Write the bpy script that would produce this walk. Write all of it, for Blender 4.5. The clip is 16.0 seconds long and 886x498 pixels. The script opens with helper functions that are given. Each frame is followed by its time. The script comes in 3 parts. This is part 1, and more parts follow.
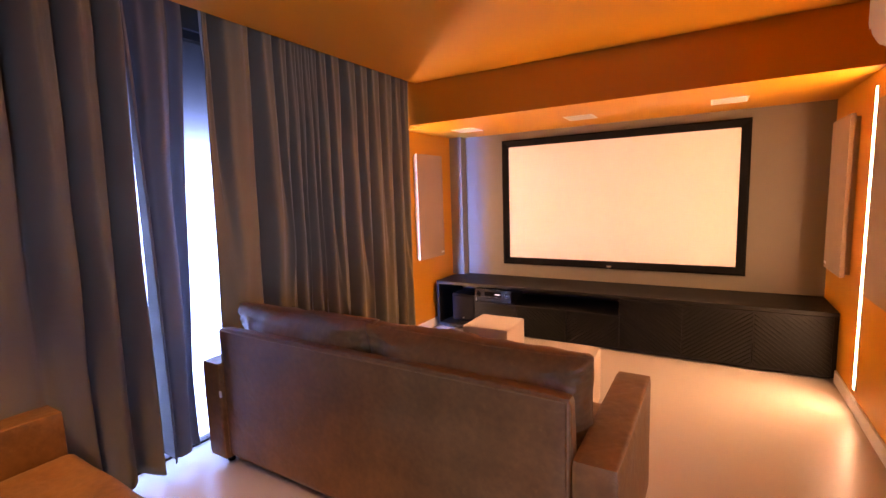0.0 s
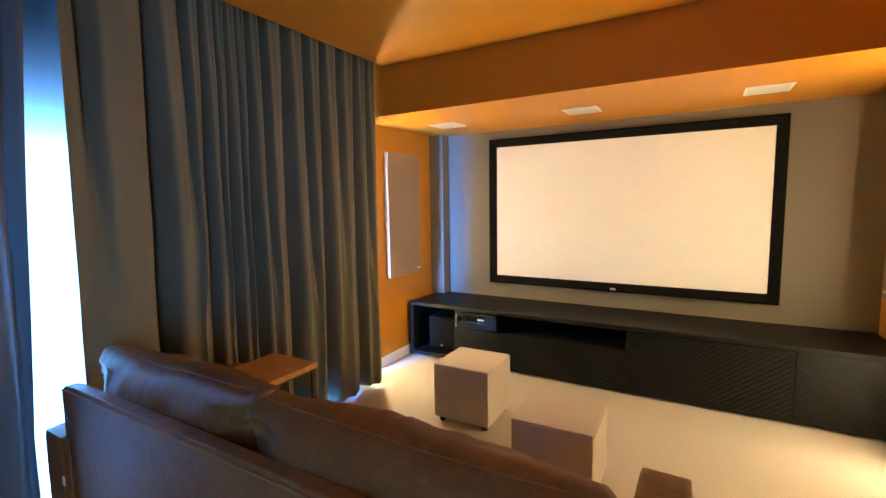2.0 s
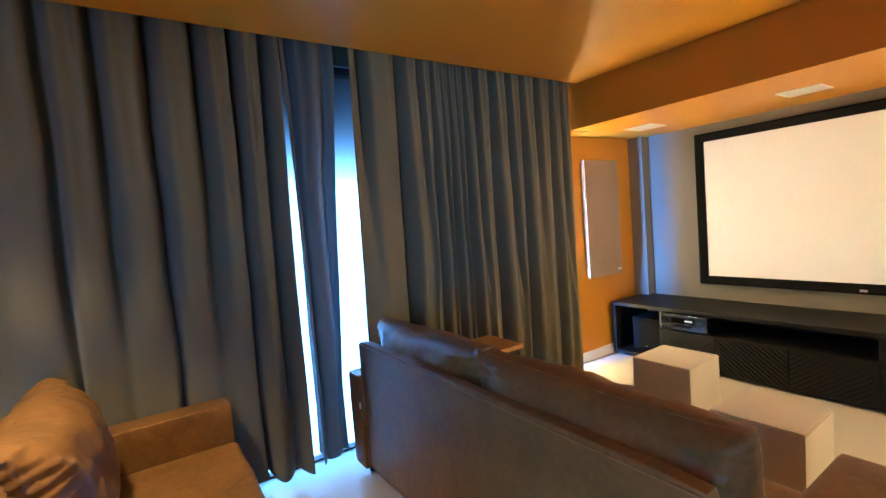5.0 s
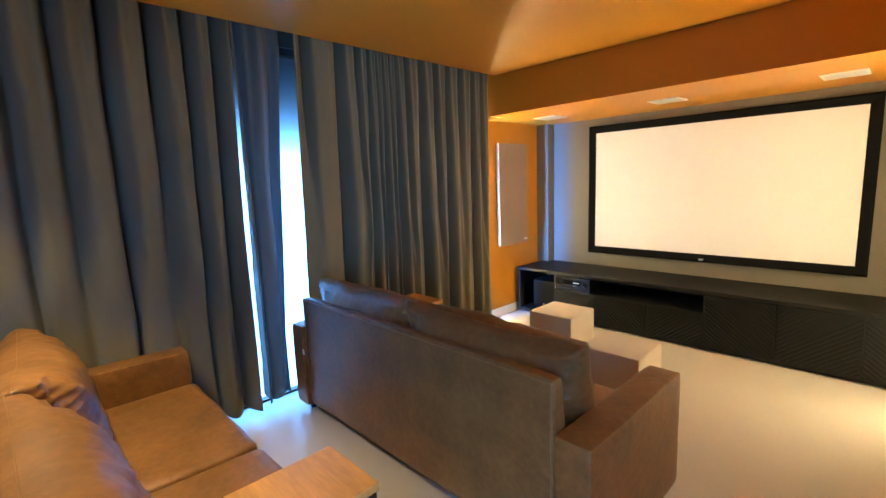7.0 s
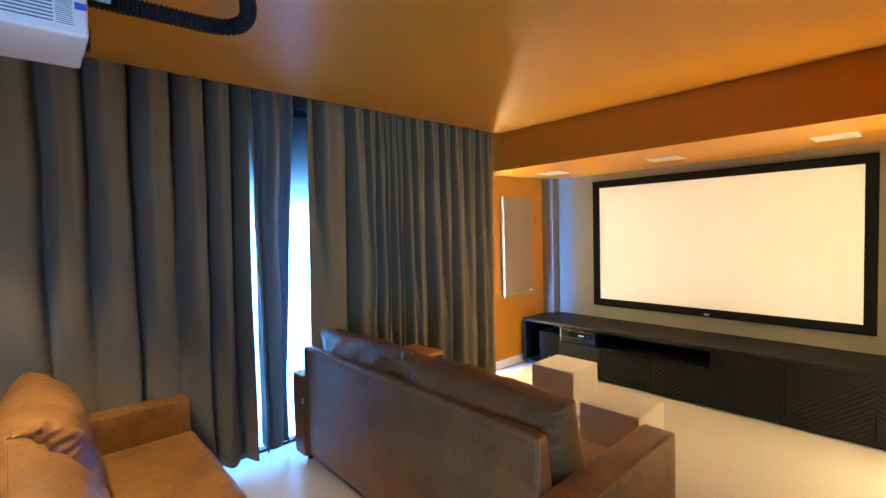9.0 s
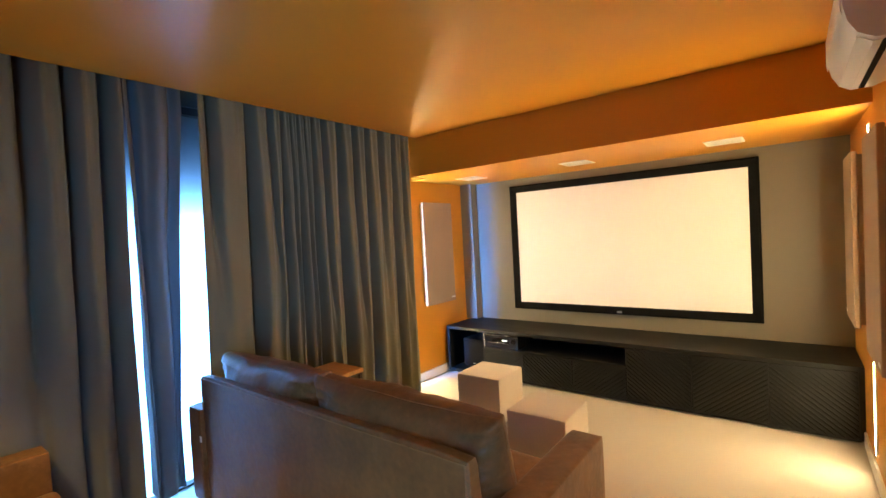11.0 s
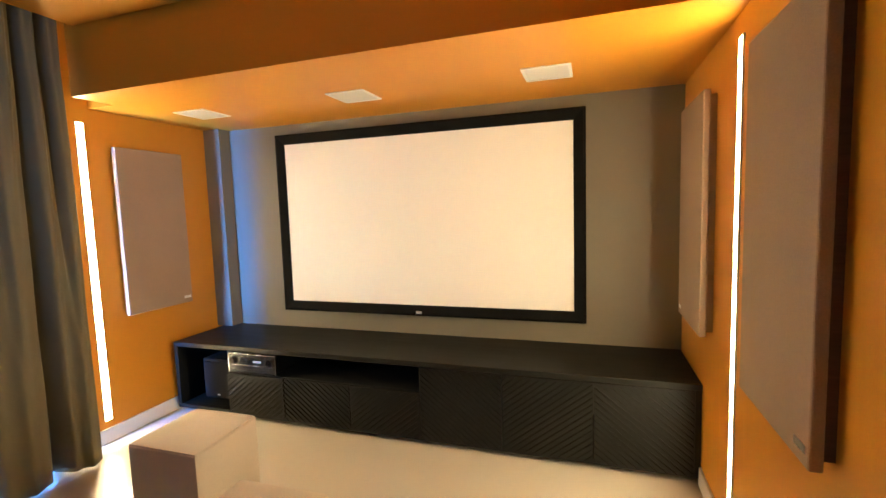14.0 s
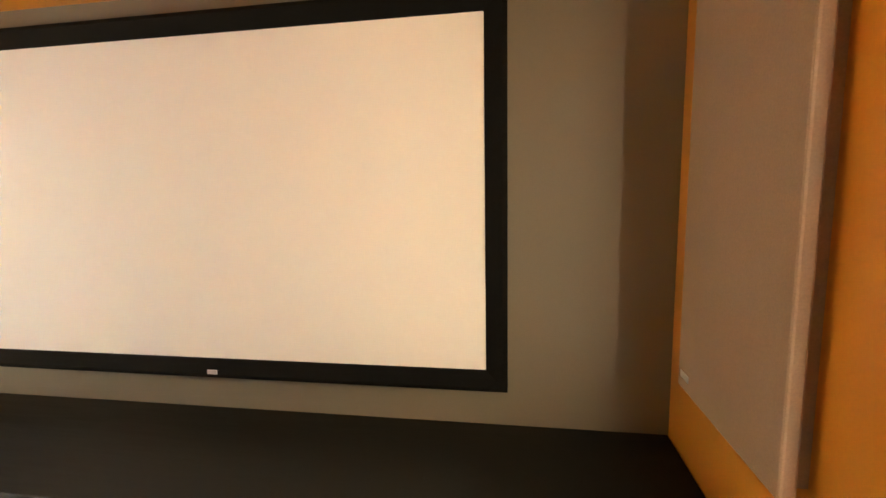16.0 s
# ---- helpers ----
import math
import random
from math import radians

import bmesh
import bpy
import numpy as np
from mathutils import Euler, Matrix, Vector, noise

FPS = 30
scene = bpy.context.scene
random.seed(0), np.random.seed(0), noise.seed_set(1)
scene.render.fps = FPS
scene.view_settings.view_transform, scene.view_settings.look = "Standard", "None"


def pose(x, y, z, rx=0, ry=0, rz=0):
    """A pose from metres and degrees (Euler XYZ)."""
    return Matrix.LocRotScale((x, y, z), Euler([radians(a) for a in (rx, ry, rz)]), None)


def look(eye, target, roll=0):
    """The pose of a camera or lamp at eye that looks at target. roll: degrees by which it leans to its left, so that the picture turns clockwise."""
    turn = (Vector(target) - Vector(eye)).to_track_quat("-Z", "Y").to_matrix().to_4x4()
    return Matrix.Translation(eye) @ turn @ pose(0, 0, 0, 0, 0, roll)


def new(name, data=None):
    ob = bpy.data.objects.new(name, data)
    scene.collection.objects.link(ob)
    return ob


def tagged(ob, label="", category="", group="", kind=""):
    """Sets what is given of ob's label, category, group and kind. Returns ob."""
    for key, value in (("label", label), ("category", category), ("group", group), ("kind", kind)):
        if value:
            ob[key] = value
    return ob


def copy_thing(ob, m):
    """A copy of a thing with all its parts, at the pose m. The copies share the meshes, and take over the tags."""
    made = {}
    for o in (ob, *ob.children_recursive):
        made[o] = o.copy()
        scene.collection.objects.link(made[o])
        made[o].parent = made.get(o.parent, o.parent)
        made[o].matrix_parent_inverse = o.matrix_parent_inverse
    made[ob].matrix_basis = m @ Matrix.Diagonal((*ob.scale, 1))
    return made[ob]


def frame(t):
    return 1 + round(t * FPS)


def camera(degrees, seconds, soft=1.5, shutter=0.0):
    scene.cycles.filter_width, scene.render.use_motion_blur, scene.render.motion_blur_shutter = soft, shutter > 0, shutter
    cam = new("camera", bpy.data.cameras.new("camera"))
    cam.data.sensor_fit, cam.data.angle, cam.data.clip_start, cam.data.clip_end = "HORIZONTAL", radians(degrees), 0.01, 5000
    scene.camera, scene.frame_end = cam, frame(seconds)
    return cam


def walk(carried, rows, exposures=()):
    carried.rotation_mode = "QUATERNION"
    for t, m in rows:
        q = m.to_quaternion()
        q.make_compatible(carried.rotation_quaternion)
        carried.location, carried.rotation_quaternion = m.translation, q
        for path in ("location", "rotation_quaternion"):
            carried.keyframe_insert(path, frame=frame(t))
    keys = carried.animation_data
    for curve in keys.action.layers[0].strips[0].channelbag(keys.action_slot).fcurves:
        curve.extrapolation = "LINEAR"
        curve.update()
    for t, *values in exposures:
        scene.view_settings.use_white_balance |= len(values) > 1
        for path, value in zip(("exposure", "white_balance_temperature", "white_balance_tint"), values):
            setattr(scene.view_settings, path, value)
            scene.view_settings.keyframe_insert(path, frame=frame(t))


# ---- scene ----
cam = camera(88.9, 16.0)
PATH = [
    (0, (0.577, 0.43, 1.534), (-0.445, 2.133, 1.294), -1.9),
    (0.5, (0.574, 0.607, 1.543), (-0.431, 2.323, 1.331), -1.7),
    (1, (0.476, 0.792, 1.532), (-0.508, 2.521, 1.325), -1.3),
    (1.5, (0.366, 0.991, 1.535), (-0.613, 2.724, 1.333), -0.5),
    (2, (0.352, 1.177, 1.515), (-0.652, 2.894, 1.309), -0.9),
    (2.5, (0.402, 1.298, 1.486), (-0.703, 2.955, 1.306), -1.7),
    (3, (0.412, 1.28, 1.496), (-1.007, 2.683, 1.363), -2.7),
    (3.5, (0.44, 1.224, 1.495), (-1.224, 2.329, 1.401), -4.1),
    (3.7, (0.456, 1.171, 1.509), (-1.236, 2.235, 1.42), -4.5),
    (5.8, (0.877, 0.647, 1.497), (-0.665, 1.902, 1.284), -4.1),
    (6, (0.915, 0.595, 1.516), (-0.577, 1.905, 1.277), -3.8),
    (6.5, (0.979, 0.585, 1.544), (-0.458, 1.949, 1.266), -3.1),
    (7, (1.049, 0.513, 1.576), (-0.379, 1.883, 1.281), -2.2),
    (7.5, (1.096, 0.457, 1.613), (-0.336, 1.825, 1.339), -1.6),
    (8, (1.129, 0.458, 1.633), (-0.327, 1.81, 1.409), -1.2),
    (8.5, (1.144, 0.489, 1.618), (-0.341, 1.82, 1.46), -1.3),
    (9, (1.174, 0.533, 1.616), (-0.307, 1.875, 1.53), -1.5),
    (9.2, (1.094, 0.532, 1.603), (-0.347, 1.917, 1.534), -1.1),
    (11.3, (1.069, 0.682, 1.603), (-0.148, 2.267, 1.54), -3.5),
    (11.5, (1.074, 0.654, 1.577), (-0.138, 2.243, 1.514), -3.7),
    (12, (1.034, 0.777, 1.536), (-0.092, 2.427, 1.445), -3.4),
    (12.5, (1.027, 1.089, 1.535), (-0.024, 2.787, 1.415), -3.4),
    (13, (0.927, 1.452, 1.523), (-0.071, 3.179, 1.377), -3.4),
    (13.2, (0.894, 1.598, 1.524), (-0.032, 3.364, 1.372), -3.2),
    (13.5, (0.851, 1.822, 1.508), (0.07, 3.655, 1.341), -2.6),
    (14, (0.884, 2.245, 1.493), (0.259, 4.137, 1.315), -1.8),
    (14.5, (0.849, 2.648, 1.473), (0.285, 4.558, 1.284), -1.5),
    (15, (0.855, 3.031, 1.459), (0.485, 4.984, 1.238), -1.0),
    (15.2, (0.873, 3.185, 1.427), (0.551, 5.148, 1.219), -0.9),
    (15.5, (0.901, 3.419, 1.443), (0.58, 5.38, 1.216), -0.9),
    (16, (0.881, 3.747, 1.442), (0.562, 5.705, 1.186), -1.1),
]
EXPOSURES = [(0.0, -0.2, 9000, 70), (0.4, -0.2, 6600, 16), (1.5, -0.27, 6600, 16), (2.5, -0.38, 6600, 16), (3.5, -0.36, 6400, 15), (6.0, -0.12, 6350, 12), (9.0, -0.1, 6500, 12), (11.5, -0.08, 6850, 16), (12.5, -0.1, 7000, 18), (13.0, -0.34, 6850, 18), (14.0, -0.28, 6300, 14), (15.0, -0.5, 5950, 20), (16.0, -0.6, 6050, 20)]
LED_POWER, LAMP_POWER, DAY_POWER, END_POWER, DOOR_POWER = 202.0, 250.0, 22.0, 2300.0, 265.0
walk(cam, [(t, look(eye, target, roll)) for t, eye, target, roll in PATH], EXPOSURES)

# ---- light ----
world = bpy.data.worlds.new("sky")
scene.world = world
world.use_nodes = True
sky = world.node_tree.nodes.new("ShaderNodeTexSky")
sky.sky_type, sky.sun_disc = "NISHITA", False
sky.sun_elevation, sky.sun_rotation = radians(48), radians(90)
world.node_tree.links.new(sky.outputs[0], world.node_tree.nodes["Background"].inputs[0])
world.node_tree.nodes["Background"].inputs[1].default_value = 0.12

# extra blue lamp added behind the right curtain to boost daylight leaking past its end
daylight = new("daylight", bpy.data.lights.new("daylight", "AREA"))
daylight.data.shape, daylight.data.size, daylight.data.size_y = "RECTANGLE", 1.3, 0.8
daylight.data.energy, daylight.data.color = END_POWER, (0.06, 0.30, 1.0)
daylight.matrix_world = pose(-2.245, 3.08, 0.72, 0, -90, 0)

# blue daylight of the sky outside the open doorway behind the viewer
doorway = new("doorway_daylight", bpy.data.lights.new("doorway_daylight", "AREA"))
doorway.data.shape, doorway.data.size, doorway.data.size_y = "RECTANGLE", 1.3, 2.0
doorway.data.energy, doorway.data.color = DOOR_POWER, (0.14, 0.44, 1.0)
doorway.matrix_world = look((2.05, -0.85, 1.15), (-2.0, 2.9, 1.15))

# warm spots added to brighten the rear sofa, under two assumed, unseen ceiling lamps
for x, y, power, cone in ((-1.15, 0.40, 1.45 * LAMP_POWER, 82), (0.62, 0.30, 0.82 * LAMP_POWER, 98)):
    beam = new("added_lamp_beam", bpy.data.lights.new("added_lamp_beam", "SPOT"))
    beam.data.energy, beam.data.color, beam.data.spot_size, beam.data.spot_blend, beam.data.shadow_soft_size = power, (1.0, 0.79, 0.46), radians(cone), 0.7, 0.10
    beam.matrix_world = pose(x, y, 2.565)


# ---- materials ----
def mat(name, colour, rough=0.6, metal=0.0, vary=0.12, big=1.2, fine=60.0, bump=0.15, coat=0.0, spec=0.5, stretch=(1, 1, 1), rough_vary=0.08, sheen=0.0):
    m = bpy.data.materials.new(name)
    m.use_nodes = True
    nt = m.node_tree
    b = nt.nodes["Principled BSDF"]
    co = nt.nodes.new("ShaderNodeTexCoord")
    mp = nt.nodes.new("ShaderNodeMapping")
    mp.inputs["Scale"].default_value = stretch
    nt.links.new(co.outputs["Object"], mp.inputs[0])
    n1 = nt.nodes.new("ShaderNodeTexNoise")
    n1.inputs["Scale"].default_value, n1.inputs["Detail"].default_value = big, 5
    n2 = nt.nodes.new("ShaderNodeTexNoise")
    n2.inputs["Scale"].default_value, n2.inputs["Detail"].default_value = fine, 3
    for n in (n1, n2):
        nt.links.new(mp.outputs[0], n.inputs["Vector"])
    mx = nt.nodes.new("ShaderNodeMath")
    mx.operation = "MULTIPLY_ADD"
    nt.links.new(n2.outputs[0], mx.inputs[0])
    mx.inputs[1].default_value = 0.5
    nt.links.new(n1.outputs[0], mx.inputs[2])
    ramp = nt.nodes.new("ShaderNodeValToRGB")
    lo = [max(0, c * (1 - vary)) for c in colour]
    hi = [min(1, c * (1 + vary)) for c in colour]
    ramp.color_ramp.elements[0].position, ramp.color_ramp.elements[0].color = 0.5, (*lo, 1)
    ramp.color_ramp.elements[1].position, ramp.color_ramp.elements[1].color = 1.0, (*hi, 1)
    nt.links.new(mx.outputs[0], ramp.inputs[0])
    nt.links.new(ramp.outputs[0], b.inputs["Base Color"])
    rr = nt.nodes.new("ShaderNodeMapRange")
    nt.links.new(n1.outputs[0], rr.inputs[0])
    rr.inputs[3].default_value, rr.inputs[4].default_value = max(0.02, rough - rough_vary), min(1, rough + rough_vary)
    nt.links.new(rr.outputs[0], b.inputs["Roughness"])
    b.inputs["Metallic"].default_value = metal
    b.inputs["Coat Weight"].default_value = coat
    b.inputs["Specular IOR Level"].default_value = spec
    if sheen:
        b.inputs["Sheen Weight"].default_value = sheen
    if bump:
        bp = nt.nodes.new("ShaderNodeBump")
        bp.inputs["Strength"].default_value, bp.inputs["Distance"].default_value = bump, 0.002
        nt.links.new(n2.outputs[0], bp.inputs["Height"])
        nt.links.new(bp.outputs[0], b.inputs["Normal"])
    return m


def glow(name, colour, strength):
    m = bpy.data.materials.new(name)
    m.use_nodes = True
    b = m.node_tree.nodes["Principled BSDF"]
    b.inputs["Base Color"].default_value = (0.9, 0.88, 0.82, 1)
    b.inputs["Emission Color"].default_value = (*colour, 1)
    b.inputs["Emission Strength"].default_value = strength
    return m


def fabric(name, colour, weave=900.0, rough=0.9, bump=0.3, vary=0.15, big=1.5):
    """Woven cloth: fine threads both ways over a soft mottling."""
    m = mat(name, colour, rough, vary=vary, big=big, fine=220, bump=0, spec=0.2, sheen=0.15)
    nt = m.node_tree
    b = nt.nodes["Principled BSDF"]
    co = nt.nodes.new("ShaderNodeTexCoord")
    heights = []
    for turn in ("X", "Z"):
        w = nt.nodes.new("ShaderNodeTexWave")
        w.bands_direction = turn
        w.inputs["Scale"].default_value, w.inputs["Distortion"].default_value = weave / 6.28, 1.5
        nt.links.new(co.outputs["Object"], w.inputs["Vector"])
        heights.append(w)
    add = nt.nodes.new("ShaderNodeMath")
    nt.links.new(heights[0].outputs["Fac"], add.inputs[0])
    nt.links.new(heights[1].outputs["Fac"], add.inputs[1])
    bp = nt.nodes.new("ShaderNodeBump")
    bp.inputs["Strength"].default_value, bp.inputs["Distance"].default_value = bump, 0.001
    nt.links.new(add.outputs[0], bp.inputs["Height"])
    nt.links.new(bp.outputs[0], b.inputs["Normal"])
    return m


def daylit_cloth(name, colour, through_light):
    """Curtain cloth with a translucent share added, so that it takes on the blue of the daylight behind it."""
    m = fabric(name, colour, weave=1600, bump=0.15)
    nt = m.node_tree
    b, out = nt.nodes["Principled BSDF"], nt.nodes["Material Output"]
    tr = nt.nodes.new("ShaderNodeBsdfTranslucent")
    tr.inputs["Color"].default_value = (0.7, 0.7, 0.7, 1)
    mix = nt.nodes.new("ShaderNodeMixShader")
    mix.inputs[0].default_value = through_light
    nt.links.new(b.outputs[0], mix.inputs[1])
    nt.links.new(tr.outputs[0], mix.inputs[2])
    nt.links.new(mix.outputs[0], out.inputs["Surface"])
    return m


def leather(name, colour):
    """Worn leather: cell grain, creases, paler scuffs where edges and ridges rub."""
    m = mat(name, colour, 0.47, vary=0.30, big=4.5, fine=34, bump=0, rough_vary=0.12, spec=0.3)
    nt = m.node_tree
    b = nt.nodes["Principled BSDF"]
    base = b.inputs["Base Color"].links[0].from_socket
    co = nt.nodes.new("ShaderNodeTexCoord")
    v = nt.nodes.new("ShaderNodeTexVoronoi")
    v.feature = "DISTANCE_TO_EDGE"
    v.inputs["Scale"].default_value = 260
    n = nt.nodes.new("ShaderNodeTexNoise")
    n.inputs["Scale"].default_value, n.inputs["Detail"].default_value, n.inputs["Distortion"].default_value = 9, 6, 0.8
    s = nt.nodes.new("ShaderNodeTexNoise")
    s.inputs["Scale"].default_value, s.inputs["Detail"].default_value, s.inputs["Roughness"].default_value = 22, 8, 0.75
    for k in (v, n, s):
        nt.links.new(co.outputs["Object"], k.inputs["Vector"])
    geo = nt.nodes.new("ShaderNodeNewGeometry")
    edge = nt.nodes.new("ShaderNodeMapRange")
    edge.inputs[1].default_value, edge.inputs[2].default_value = 0.50, 0.62
    edge.inputs[3].default_value, edge.inputs[4].default_value = 0.0, 0.28
    nt.links.new(geo.outputs["Pointiness"], edge.inputs[0])
    add = nt.nodes.new("ShaderNodeMath")
    nt.links.new(s.outputs[0], add.inputs[0])
    nt.links.new(edge.outputs[0], add.inputs[1])
    rub = nt.nodes.new("ShaderNodeMapRange")
    rub.inputs[1].default_value, rub.inputs[2].default_value = 0.56, 0.82
    rub.inputs[3].default_value, rub.inputs[4].default_value = 0.0, 0.55
    nt.links.new(add.outputs[0], rub.inputs[0])
    mix = nt.nodes.new("ShaderNodeMix")
    mix.data_type = "RGBA"
    nt.links.new(rub.outputs[0], mix.inputs[0])
    nt.links.new(base, mix.inputs[6])
    mix.inputs[7].default_value = (0.34, 0.17, 0.06, 1)
    nt.links.new(mix.outputs[2], b.inputs["Base Color"])
    b1 = nt.nodes.new("ShaderNodeBump")
    b1.inputs["Strength"].default_value, b1.inputs["Distance"].default_value = 0.25, 0.001
    nt.links.new(v.outputs["Distance"], b1.inputs["Height"])
    b2 = nt.nodes.new("ShaderNodeBump")
    b2.inputs["Strength"].default_value, b2.inputs["Distance"].default_value = 0.40, 0.014
    nt.links.new(n.outputs[0], b2.inputs["Height"])
    nt.links.new(b1.outputs[0], b2.inputs["Normal"])
    nt.links.new(b2.outputs[0], b.inputs["Normal"])
    return m


def wood(name, colour, rough=0.45, scale=5.0, stretch=(0.6, 9, 9), spec=0.5):
    m = mat(name, colour, rough, vary=0.26, big=scale, fine=scale * 6, bump=0.12, stretch=stretch, spec=spec)
    return m


M_WALL = mat("orange_wall_paint", (0.60, 0.245, 0.016), 0.42, vary=0.05, big=0.8, fine=140, bump=0.10)
M_CEIL = mat("orange_ceiling_paint", (0.60, 0.245, 0.016), 0.42, vary=0.04, big=0.6, fine=140, bump=0.03, rough_vary=0.04)
M_GREY = mat("taupe_wall_paint", (0.192, 0.168, 0.116), 0.55, vary=0.06, big=0.9, fine=140, bump=0.12)
M_WHITE = mat("white_trim_paint", (0.78, 0.77, 0.74), 0.35, vary=0.03, big=2, fine=90, bump=0.05)
M_FLOOR = mat("cream_polished_floor", (0.51, 0.45, 0.36), 0.33, vary=0.02, big=0.35, fine=90, bump=0.008, rough_vary=0.02)
CURTAIN_COLOUR = (0.160, 0.142, 0.084)
M_CURTAIN = fabric("taupe_blackout_curtain", CURTAIN_COLOUR, weave=1600, bump=0.15)
# copy of the curtain cloth, greyed and made translucent for its blue light
M_CURTAIN_DAYLIT = daylit_cloth("curtain_greyed_to_look_daylit", (0.13, 0.13, 0.115), 0.14)
# curtain colour again, translucency added for the bluish light on the left drape
M_CURTAIN_BACKLIT = daylit_cloth("backlit_taupe_curtain", CURTAIN_COLOUR, 0.075)
M_LINING = fabric("pale_grey_curtain_lining", (0.42, 0.42, 0.41), weave=1600, bump=0.1)
M_LEATHER = leather("worn_brown_leather", (0.188, 0.085, 0.024))
M_OTTO = fabric("beige_bouclé".replace("é", "e"), (0.56, 0.47, 0.37), weave=700, bump=0.5)
M_PANEL = fabric("beige_acoustic_fabric", (0.34, 0.245, 0.17), weave=1100, bump=0.3)
# dark brown that paints the shade on one panel's side
M_PANELSHADE = wood("shaded_panel_edge", (0.09, 0.05, 0.032), 0.6)
M_BLACKWOOD = wood("black_stained_oak", (0.0070, 0.0075, 0.0065), 0.48, scale=6, spec=0.22)
M_BLACKIN = mat("black_cabinet_inside", (0.010, 0.010, 0.011), 0.5, vary=0.2)
M_VELVET = mat("black_velvet_frame", (0.004, 0.0045, 0.0045), 0.8, vary=0.2, spec=0.12)
M_SCREEN = mat("matte_white_screen", (0.86, 0.85, 0.82), 0.85, vary=0.012, big=0.7, fine=300, bump=0.03, spec=0.15)
M_TABLE = wood("honey_oak_top", (0.52, 0.25, 0.06), 0.5, scale=3, stretch=(0.8, 5, 5))
M_METAL = mat("brown_powder_coat_steel", (0.05, 0.032, 0.02), 0.4, metal=0.6, vary=0.1)
M_STEEL = mat("brushed_steel", (0.55, 0.55, 0.54), 0.28, metal=1.0, vary=0.1, fine=200)
M_BLACK = mat("black_plastic", (0.012, 0.012, 0.013), 0.35, vary=0.1)
M_GLOSS = mat("glossy_black_faceplate", (0.005, 0.005, 0.006), 0.12, vary=0.1, spec=0.3, rough_vary=0.02, bump=0)
M_FACEPLATE = mat("black_satin_faceplate", (0.012, 0.012, 0.013), 0.25, vary=0.15, fine=200, rough_vary=0.05, bump=0.03, spec=0.4)
M_SPEAKER = mat("black_vinyl_speaker_case", (0.006, 0.0065, 0.0075), 0.8, vary=0.2, spec=0.12)
M_RUBBER = mat("black_ribbed_plastic_hose", (0.006, 0.006, 0.0065), 0.6, vary=0.1, spec=0.25)
M_PLASTIC = mat("white_abs_plastic", (0.74, 0.73, 0.70), 0.3, vary=0.03, big=3)
M_GREYPLASTIC = mat("grey_grille_plastic", (0.16, 0.16, 0.16), 0.5)
M_BLUE = mat("blue_sticker", (0.03, 0.10, 0.42), 0.4)
M_PALEBLUE = mat("pale_blue_bracket_plate", (0.25, 0.45, 0.62), 0.4)
M_SILVER = mat("silver_badge", (0.72, 0.72, 0.72), 0.3, metal=0.7)
M_ALU = mat("white_aluminium_frame", (0.7, 0.7, 0.7), 0.35, metal=0.2)
M_DARKALU = mat("dark_bronze_aluminium_frame", (0.03, 0.03, 0.032), 0.45, metal=0.3)
M_SHUTTER = mat("dark_grey_shutter_box", (0.035, 0.036, 0.038), 0.6, big=2)
M_GROUND = mat("outside_paving", (0.35, 0.33, 0.30), 0.8, big=0.4, fine=12)
M_LED = glow("warm_led_diffuser", (1.0, 0.82, 0.46), LED_POWER)
M_DISPLAY = glow("receiver_display", (0.55, 0.8, 1.0), 0.5)
M_LAMP = mat("opal_lamp_diffuser", (0.66, 0.64, 0.61), 0.45, vary=0.03, big=3, fine=120, bump=0.04)
M_LAMP_ON = glow("lit_lamp_diffuser", (1.0, 0.74, 0.40), 6.0)


def sky_backdrop(name):
    """Glowing sheet standing in for the daylight outside the glass door: white-blue low down, its glow dimmed by height
    to deep blue.
    """
    m = bpy.data.materials.new(name)
    m.use_nodes = True
    nt = m.node_tree
    b = nt.nodes["Principled BSDF"]
    co = nt.nodes.new("ShaderNodeTexCoord")
    sep = nt.nodes.new("ShaderNodeSeparateXYZ")
    nt.links.new(co.outputs["Object"], sep.inputs[0])
    # shade painted into the glow: it dims from 1.75 m upwards
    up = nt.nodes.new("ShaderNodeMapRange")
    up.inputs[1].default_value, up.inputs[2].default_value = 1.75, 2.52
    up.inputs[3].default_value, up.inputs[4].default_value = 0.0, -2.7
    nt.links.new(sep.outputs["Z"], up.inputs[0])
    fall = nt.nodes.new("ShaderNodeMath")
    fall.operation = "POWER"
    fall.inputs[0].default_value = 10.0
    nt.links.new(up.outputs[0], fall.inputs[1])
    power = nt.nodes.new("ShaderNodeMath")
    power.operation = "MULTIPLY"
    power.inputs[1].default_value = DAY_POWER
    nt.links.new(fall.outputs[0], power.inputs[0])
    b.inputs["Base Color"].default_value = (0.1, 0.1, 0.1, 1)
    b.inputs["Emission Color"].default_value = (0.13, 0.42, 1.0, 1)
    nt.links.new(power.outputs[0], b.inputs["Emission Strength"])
    return m


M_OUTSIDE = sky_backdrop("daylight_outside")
M_GLASS = bpy.data.materials.new("window_glass")
M_GLASS.use_nodes = True
M_GLASS.node_tree.nodes["Principled BSDF"].inputs["Transmission Weight"].default_value = 1.0
M_GLASS.node_tree.nodes["Principled BSDF"].inputs["Roughness"].default_value = 0.0


